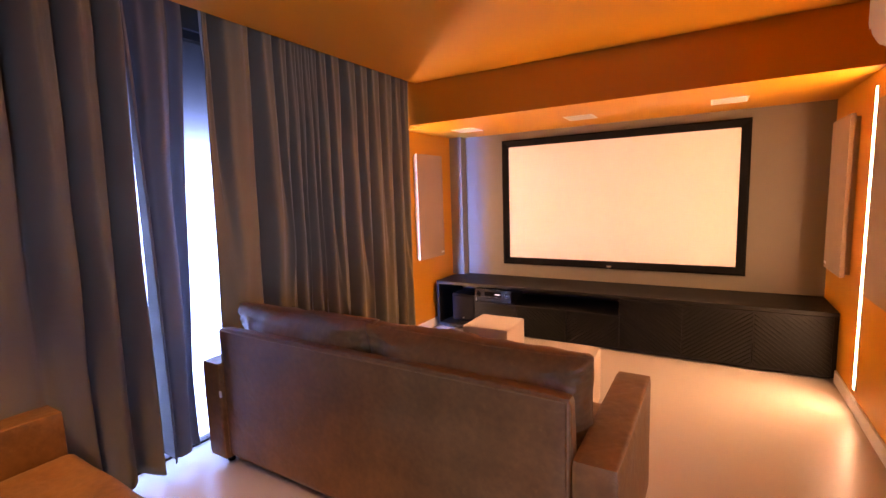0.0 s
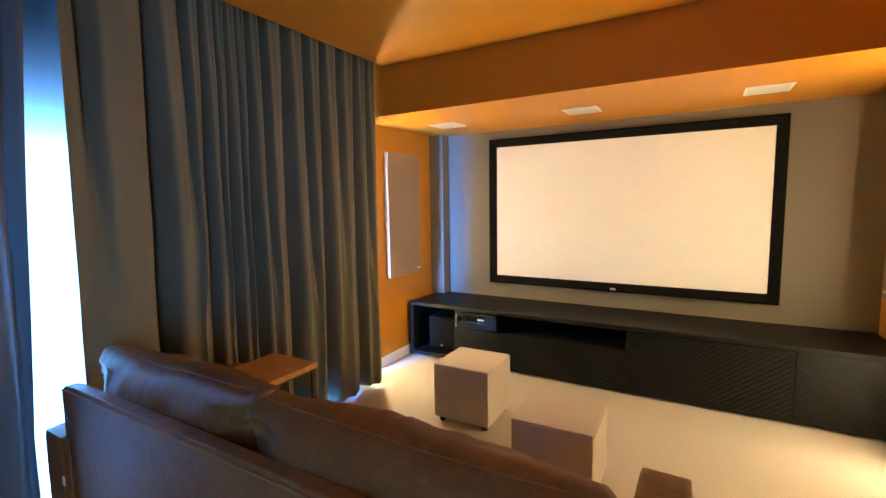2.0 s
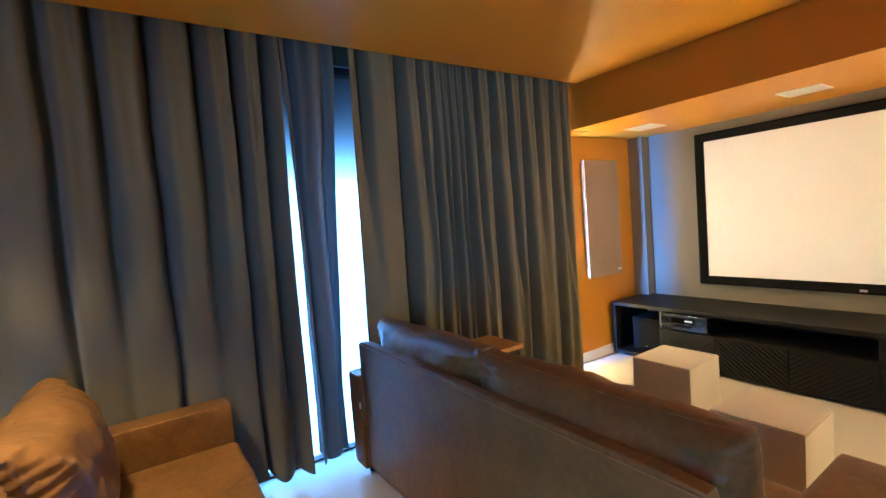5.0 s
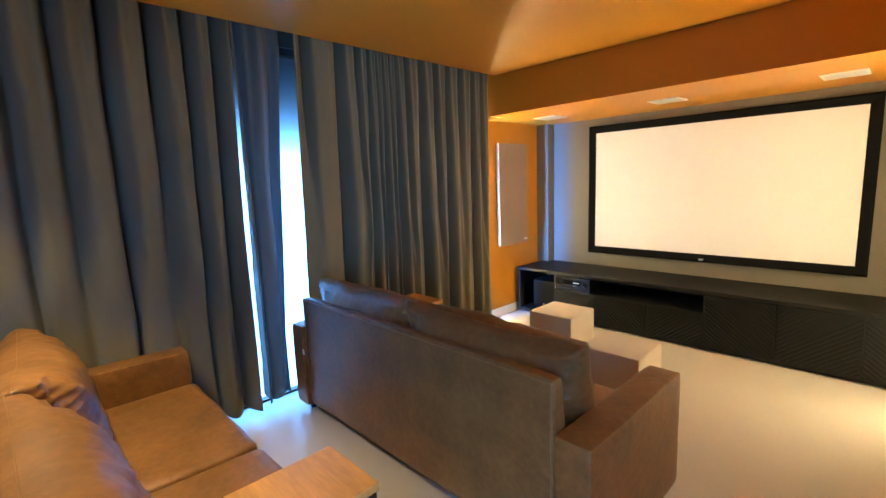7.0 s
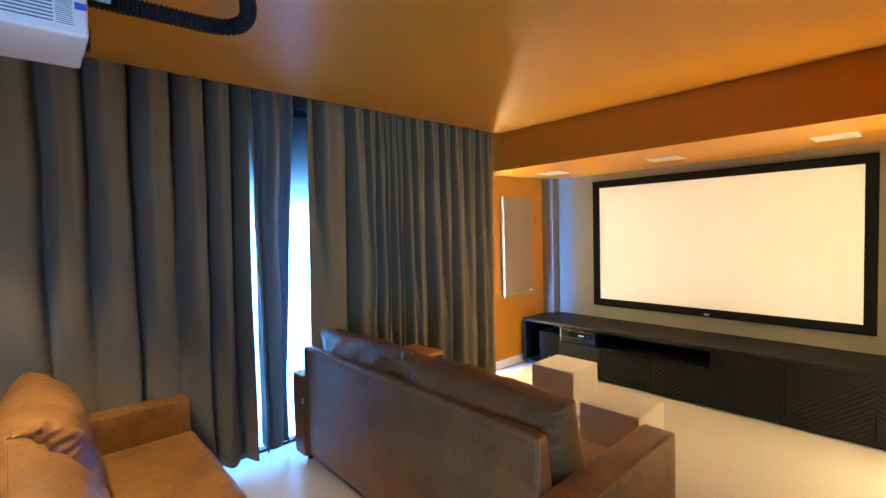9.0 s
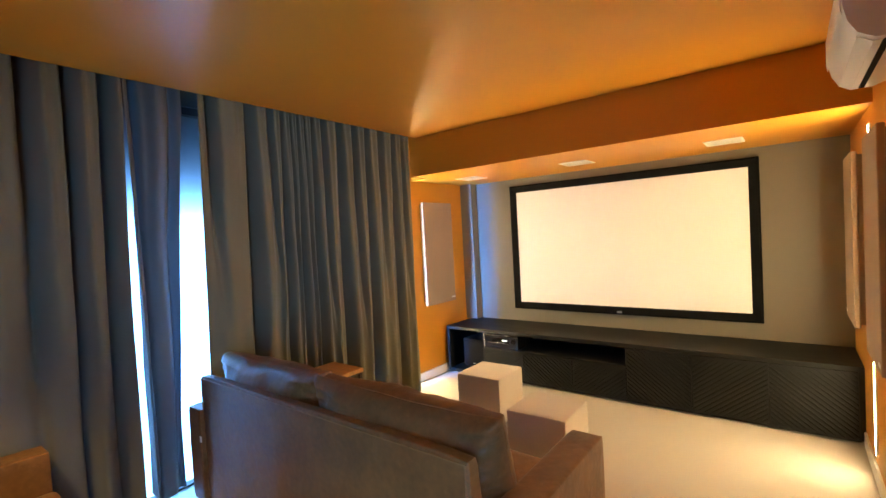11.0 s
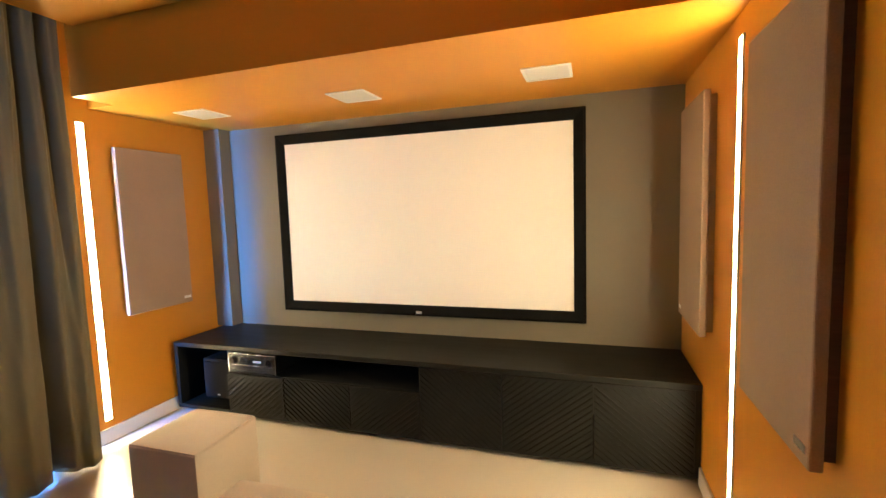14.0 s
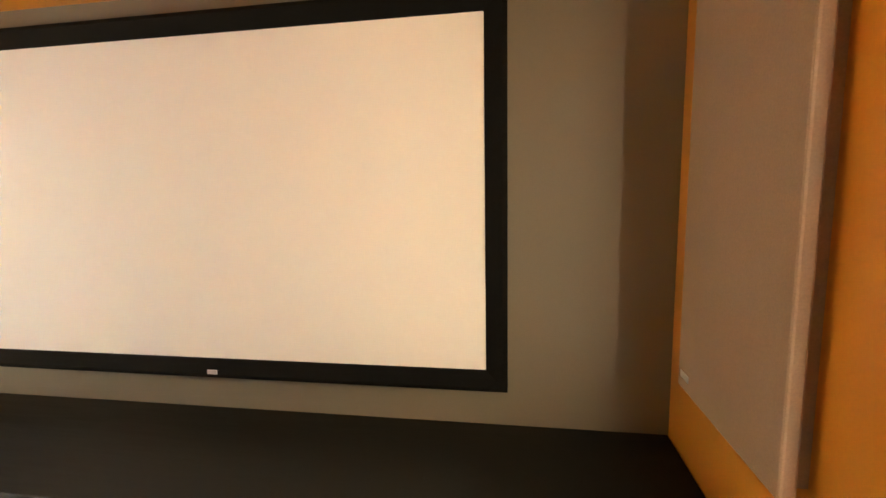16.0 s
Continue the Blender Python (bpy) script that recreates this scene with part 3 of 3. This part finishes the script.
part("back_panel", box_bm(CX0 + 0.032, CX1 - 0.03, CY1 - 0.02, CY1, CZ0 + 0.03, CZ1 - 0.034), M_BLACKIN, cab)
part("divider", box_bm(-1.665, -1.645, CY0 + 0.022, CY1 - 0.02, CZ0 + 0.03, CZ1 - 0.034), M_BLACKIN, cab)
part("divider", box_bm(-0.155, -0.135, CY0 + 0.022, CY1 - 0.02, CZ0 + 0.03, CZ1 - 0.034), M_BLACKIN, cab)
part("shelf", box_bm(-1.645, -0.155, CY0 + 0.022, CY1 - 0.02, 0.325, 0.345), M_BLACKIN, cab)
part("plinth", box_bm(CX0 + 0.05, CX1 - 0.02, CY0 + 0.06, CY1 - 0.02, 0.0, CZ0), M_BLACKIN, cab)
DOORS = [(-1.660, -1.168, 0.343, 1), (-1.164, -0.652, 0.343, -1), (-0.648, -0.147, 0.343, 1),
         (-0.143, 0.373, 0.508, -1), (0.377, 0.890, 0.508, 1), (0.894, 1.396, 0.508, -1)]
for x0, x1, ztop, lean in DOORS:
    w, h = x1 - x0, ztop - CZ0 - 0.004
    door = part("door", box_bm(x0, x1, CY0 + 0.003, CY0 + 0.021, CZ0 + 0.004, ztop, 0.001, 1), M_BLACKWOOD, cab)
    step, k = 0.0375, 0.78 * lean
    c = -abs(k) * w - step
    while c < h + abs(k) * w + step:
        poly = strip_poly(w, h, c, step * 0.36, k)
        c += step
        if len(poly) < 3:
            continue
        bm = bmesh.new()
        mid = (sum(p[0] for p in poly) / len(poly), sum(p[1] for p in poly) / len(poly))
        lo = [bm.verts.new((x0 + px, CY0 + 0.003, CZ0 + 0.004 + pz)) for px, pz in poly]
        # the raised face is a little narrower than its foot
        hi = [bm.verts.new((x0 + px, CY0 - 0.003, CZ0 + 0.004 + pz - math.copysign(0.003, pz - (c - step) - k * px) * (0.002 < pz < h - 0.006))) for px, pz in poly]
        bm.faces.new(hi)
        for i in range(len(lo)):
            j = (i + 1) % len(lo)
            bm.faces.new((lo[i], lo[j], hi[j], hi[i]))
        part("slat", bm, M_BLACKWOOD, door)

# subwoofer in the open end compartment
sub = thing("subwoofer", pose(-1.865, 4.93, CZ0 + 0.03), "black cube subwoofer inside the cabinet's open end", "speaker")
part("body", box_bm(-0.15, 0.15, 0.0, 0.34, 0.012, 0.325, 0.008, 2), M_SPEAKER, sub)
part("grille", box_bm(-0.135, 0.135, -0.014, 0.0, 0.03, 0.305, 0.006, 2), M_SPEAKER, sub, "black cloth front grille")
part("badge", box_bm(-0.012, 0.012, -0.0175, -0.0145, 0.045, 0.053), M_SILVER, sub, "small silver badge")
for sx in (-1, 1):
    for y in (0.04, 0.3):
        part("foot", rod_bm((sx * 0.11, y, 0), (sx * 0.11, y, 0.014), 0.016), M_VELVET, sub)

# receiver
rec = thing("av_receiver", pose(-1.437, 4.806, 0.345), "black and silver audio receiver on the cabinet shelf", "receiver")
part("body", box_bm(-0.20, 0.20, 0.014, 0.36, 0.012, 0.150, 0.003, 1), M_GLOSS, rec)
face = part("faceplate", box_bm(-0.205, 0.205, 0.0, 0.014, 0.010, 0.152, 0.003, 1), M_FACEPLATE, rec, "glossy black faceplate")
part("trim_strip", box_bm(-0.205, 0.205, -0.002, 0.0, 0.147, 0.151), M_STEEL, face, "steel trim strip")
part("trim_strip", box_bm(-0.205, -0.201, -0.002, 0.0, 0.012, 0.147), M_STEEL, face, "steel trim strip")
part("trim_strip", box_bm(-0.201, 0.10, -0.002, 0.0, 0.066, 0.069), M_STEEL, face, "steel trim strip")
part("display", box_bm(-0.10, 0.10, -0.003, 0.0, 0.075, 0.122), M_GLOSS, face, "dark display window")
part("lit_digits", box_bm(0.02, 0.085, -0.0045, -0.0032, 0.092, 0.105), M_DISPLAY, face, "lit pale blue digits")
for x in (-0.165, 0.165):
    part("knob", rod_bm((x, -0.018, 0.096), (x, 0.0, 0.096), 0.026, 24), M_GLOSS, face, "round black knob")
for i in range(9):
    part("button", box_bm(-0.085 + i * 0.019, -0.072 + i * 0.019, -0.004, 0.0, 0.046, 0.053), M_GLOSS, face)
for i in range(3):
    part("socket", rod_bm((0.03 + i * 0.028, -0.003, 0.028), (0.03 + i * 0.028, 0.0, 0.028), 0.005), M_GLOSS, face)
for sx in (-1, 1):
    for y in (0.05, 0.3):
        part("foot", rod_bm((sx * 0.16, y, 0), (sx * 0.16, y, 0.013), 0.018), M_GLOSS, rec)

# ---- projection screen ----
scr = thing("projection_screen", pose(-0.345, YF, 0), "large matte white projection screen in a wide black frame", "projection screen")
SW, S0, S1, FW = 1.196, 0.697, 2.120, 0.079
part("surface", box_bm(-SW + FW - 0.01, SW - FW + 0.01, -0.036, -0.030, S0 + FW - 0.01, S1 - FW + 0.01), M_SCREEN, scr, "matte white screen cloth")


def frame_bar(a, b, inner_a, inner_b):
    """One mitred bar of the frame: bevelled down towards the picture."""
    bm = bmesh.new()
    out = [(a, 0.0), (a, -0.050), (tuple(a[i] + 0.22 * (inner_a[i] - a[i]) for i in (0, 1)), -0.060), (inner_a, -0.040), (inner_a, 0.0)]
    out2 = [(b, 0.0), (b, -0.050), (tuple(b[i] + 0.22 * (inner_b[i] - b[i]) for i in (0, 1)), -0.060), (inner_b, -0.040), (inner_b, 0.0)]
    va = [bm.verts.new((p[0], y, p[1])) for p, y in out]
    vb = [bm.verts.new((p[0], y, p[1])) for p, y in out2]
    bm.faces.new(va), bm.faces.new(vb)
    for i in range(5):
        j = (i + 1) % 5
        bm.faces.new((va[i], va[j], vb[j], vb[i]))
    return bm


OUT = [(-SW, S0), (SW, S0), (SW, S1), (-SW, S1)]
INN = [(-SW + FW, S0 + FW), (SW - FW, S0 + FW), (SW - FW, S1 - FW), (-SW + FW, S1 - FW)]
for i in range(4):
    j = (i + 1) % 4
    part("frame_bar", frame_bar(OUT[i], OUT[j], INN[i], INN[j]), M_VELVET, scr, "black velvet-covered frame bar")
part("badge", box_bm(-0.022, 0.022, -0.0615, -0.0560, S0 + 0.018, S0 + 0.036, 0.001, 1), M_SILVER, scr, "small silver badge")


# ---- acoustic panels ----
def acoustic_panel(at, label, shaded_side, h=0.26):
    """Fabric-covered panel on a side wall; +x points into the room, y along the wall."""
    p = thing("acoustic_panel", at, label, "acoustic panel", "fabric acoustic panels")
    part("fabric_face", box_bm(0.030, 0.062, -h, h, 0.0, 1.15, 0.006, 2), M_PANEL, p, "beige cloth cover")
    part("frame", box_bm(0.0, 0.0295, -h + 0.022, h - 0.022, 0.02, 1.13), M_PANELSHADE if shaded_side else M_PANEL, p)
    part("badge", box_bm(0.0621, 0.0640, -0.245 if shaded_side is None else 0.185, -0.185 if shaded_side is None else 0.245, 0.035, 0.055), M_SILVER, p, "small silver badge")
    return p


acoustic_panel(pose(XL, 4.735, 0.823), "beige fabric acoustic panel on the window-side wall", False)
acoustic_panel(pose(XR, 4.886, 0.846, 0, 0, 180), "beige fabric acoustic panel next to the screen corner", None, 0.270)
acoustic_panel(pose(XR, 3.735, 0.846, 0, 0, 180), "beige fabric acoustic panel under the air conditioner", True, 0.265)


# ---- wall lights ----
def led_strip(at, label):
    """A vertical light bar, 1.95 m, flush on the wall; +x points into the room."""
    s = thing("led_strip", at, label, "wall light", "vertical LED strips")
    part("channel", box_bm(0.0, 0.004, -0.0245, 0.0245, 0.0, 1.96), M_ALU, s)
    # lips added to keep grazing light off the wall and panel edges
    for y in (-0.0245, 0.022):
        part("shading_lip", box_bm(0.0041, 0.0088, y, y + 0.0025, 0.0, 1.96), M_ALU, s)
    part("diffuser", box_bm(0.0042, 0.0058, -0.0215, 0.0215, 0.004, 1.956), M_LED, s, "glowing warm white diffuser")
    return s


led_strip(pose(XR, 4.283, 0.15, 0, 0, 180), "glowing warm white vertical LED strip between panels")
led_strip(pose(XL, 4.305, 0.15), "glowing warm white vertical LED strip beside the curtain")


# ---- ceiling lamps ----
def downlight(at, diffuser, state):
    d = thing("ceiling_light", at, "square white recessed ceiling lamp, " + state, "ceiling light", "recessed ceiling lamps")
    bm = box_bm(-0.128, 0.128, -0.128, -0.112, -0.006, 0.0)
    box_bm(-0.128, 0.128, 0.112, 0.128, -0.006, 0.0, bm=bm)
    box_bm(-0.128, -0.112, -0.1119, 0.1119, -0.006, 0.0, bm=bm)
    box_bm(0.112, 0.128, -0.1119, 0.1119, -0.006, 0.0, bm=bm)
    part("trim", bm, M_WHITE, d)
    part("diffuser", box_bm(-0.1115, 0.1115, -0.1115, 0.1115, -0.0045, 0.0), diffuser, d, "opal white diffuser")
    return d


lamp = downlight(pose(-1.70, 4.80, BEAM_Z), M_LAMP, "switched off")
for x in (-0.512, 0.66):
    copy_thing(lamp, pose(x, 4.81, BEAM_Z))
# assumed lamps, never in view, added as fittings for the two warm spots
rear = downlight(pose(-1.15, 0.40, ZC), M_LAMP_ON, "added out of view, switched on")
copy_thing(rear, pose(0.62, 0.30, ZC))


# ---- air conditioner ----
ac = thing("air_conditioner", pose(XR, 3.17, 2.178), "white split air conditioner high on the orange wall", "air conditioner")


def profile_bm(points, y0, y1, r=0.0):
    """A bar along y with the given outline in x and z."""
    bm = bmesh.new()
    a = [bm.verts.new((x, y0, z)) for x, z in points]
    b = [bm.verts.new((x, y1, z)) for x, z in points]
    bm.faces.new(a), bm.faces.new(b)
    for i in range(len(points)):
        j = (i + 1) % len(points)
        bm.faces.new((a[i], a[j], b[j], b[i]))
    return bm


shell = [(0.0, 0.02), (-0.06, 0.0), (-0.13, 0.002), (-0.175, 0.03), (-0.20, 0.075), (-0.212, 0.13), (-0.212, 0.24), (-0.195, 0.275), (-0.15, 0.285), (0.0, 0.285)]
part("body", profile_bm(shell, -0.40, 0.40), M_PLASTIC, ac, smooth=True, angle=35)
front = [(-0.2135, 0.10), (-0.219, 0.13), (-0.219, 0.24), (-0.2135, 0.255)]
part("front_panel", profile_bm(front, -0.392, 0.392), M_PLASTIC, ac)
slot = [(-0.088, -0.002), (-0.108, -0.0015), (-0.108, 0.004), (-0.088, 0.003)]
part("air_slot", profile_bm(slot, -0.36, 0.385), M_VELVET, ac, "dark air outlet slot")
flap = [(-0.112, -0.003), (-0.134, -0.003), (-0.176, 0.022), (-0.178, 0.026), (-0.134, 0.001), (-0.112, 0.000)]
part("flap", profile_bm(flap, -0.37, 0.38), M_PLASTIC, ac, "white louvre flap")

# ---- projector ----
prj = thing("projector", pose(-0.355, 0.468, 2.10), "white projector hung upside down from the ceiling", "projector")
part("body", box_bm(-0.135, 0.135, -0.19, 0.19, 0.0, 0.125, 0.009, 3), M_PLASTIC, prj, smooth=True)
grille = part("grille", box_bm(0.1352, 0.1372, -0.15, 0.163, 0.018, 0.104), M_WHITE, prj, "white side vent grille")
for i in range(9):
    z = 0.023 + i * 0.0085
    part("slat", box_bm(0.1373, 0.1385, -0.145, 0.124, z, z + 0.0035), M_GREYPLASTIC, grille)
for i in range(16):
    z = 0.023 + i * 0.0048
    part("slat", box_bm(0.1373, 0.1380, 0.129, 0.160, z, z + 0.0016), M_GREYPLASTIC, grille)
part("sticker", box_bm(0.1352, 0.1362, 0.165, 0.188, 0.064, 0.080), M_BLUE, prj, "small blue sticker")
part("lens", rod_bm((-0.04, 0.185, 0.062), (-0.04, 0.205, 0.062), 0.036, 24), M_BLACK, prj, "round black lens")
mount = rod_bm((0, 0, 0.16), (0, 0, ZC - 2.10), 0.018, 16)
box_bm(-0.09, 0.09, -0.09, 0.09, 0.1255, 0.160, 0.004, 1, mount)
part("mount", mount, M_PLASTIC, prj, "white ceiling mount pole")
part("bracket_plate", box_bm(0.06, 0.075, 0.155, 0.245, 0.1252, 0.185, 0.003, 1), M_PALEBLUE, prj, "pale blue bracket plate")


def hose(points, r, name, label, category):
    """A ribbed flexible conduit along a smooth line."""
    pts = [Vector(p) for p in points]
    fine = []
    for i in range(len(pts) - 1):
        p0, p1, p2, p3 = pts[max(i - 1, 0)], pts[i], pts[i + 1], pts[min(i + 2, len(pts) - 1)]
        steps = max(6, int((p2 - p1).length / 0.004))
        for k in range(steps):
            t = k / steps
            fine.append(0.5 * (2 * p1 + (p2 - p0) * t + (2 * p0 - 5 * p1 + 4 * p2 - p3) * t * t + (3 * p1 - p0 - 3 * p2 + p3) * t**3))
    bm = bmesh.new()
    rings = []
    side = None
    for i in range(len(fine) - 1):
        d = (fine[i + 1] - fine[i]).normalized()
        side = (side - d * side.dot(d)).normalized() if side else d.orthogonal().normalized()
        up = d.cross(side)
        q = r * (1.0 if i % 3 else 0.80)
        rings.append([bm.verts.new(fine[i] + q * (math.cos(a) * side + math.sin(a) * up)) for a in [k * math.pi / 7 for k in range(14)]])
    for a, b in zip(rings, rings[1:]):
        for k in range(14):
            bm.faces.new((a[k], a[(k + 1) % 14], b[(k + 1) % 14], b[k]))
    bm.faces.new(rings[0]), bm.faces.new(rings[-1])
    return tagged(mesh_ob(name, bm, M_RUBBER, True, 60), label=label, category=category)


hose([(-0.36, 0.42, 2.285), (-0.42, 0.64, 2.285), (-0.41, 0.84, 2.285), (-0.40, 1.02, 2.29), (-0.335, 1.075, 2.31), (-0.24, 1.04, 2.37), (-0.19, 1.0, 2.46), (-0.18, 0.98, ZC)], 0.026, "cable_conduit", "black ribbed cable conduit looping from projector to ceiling", "cable conduit")
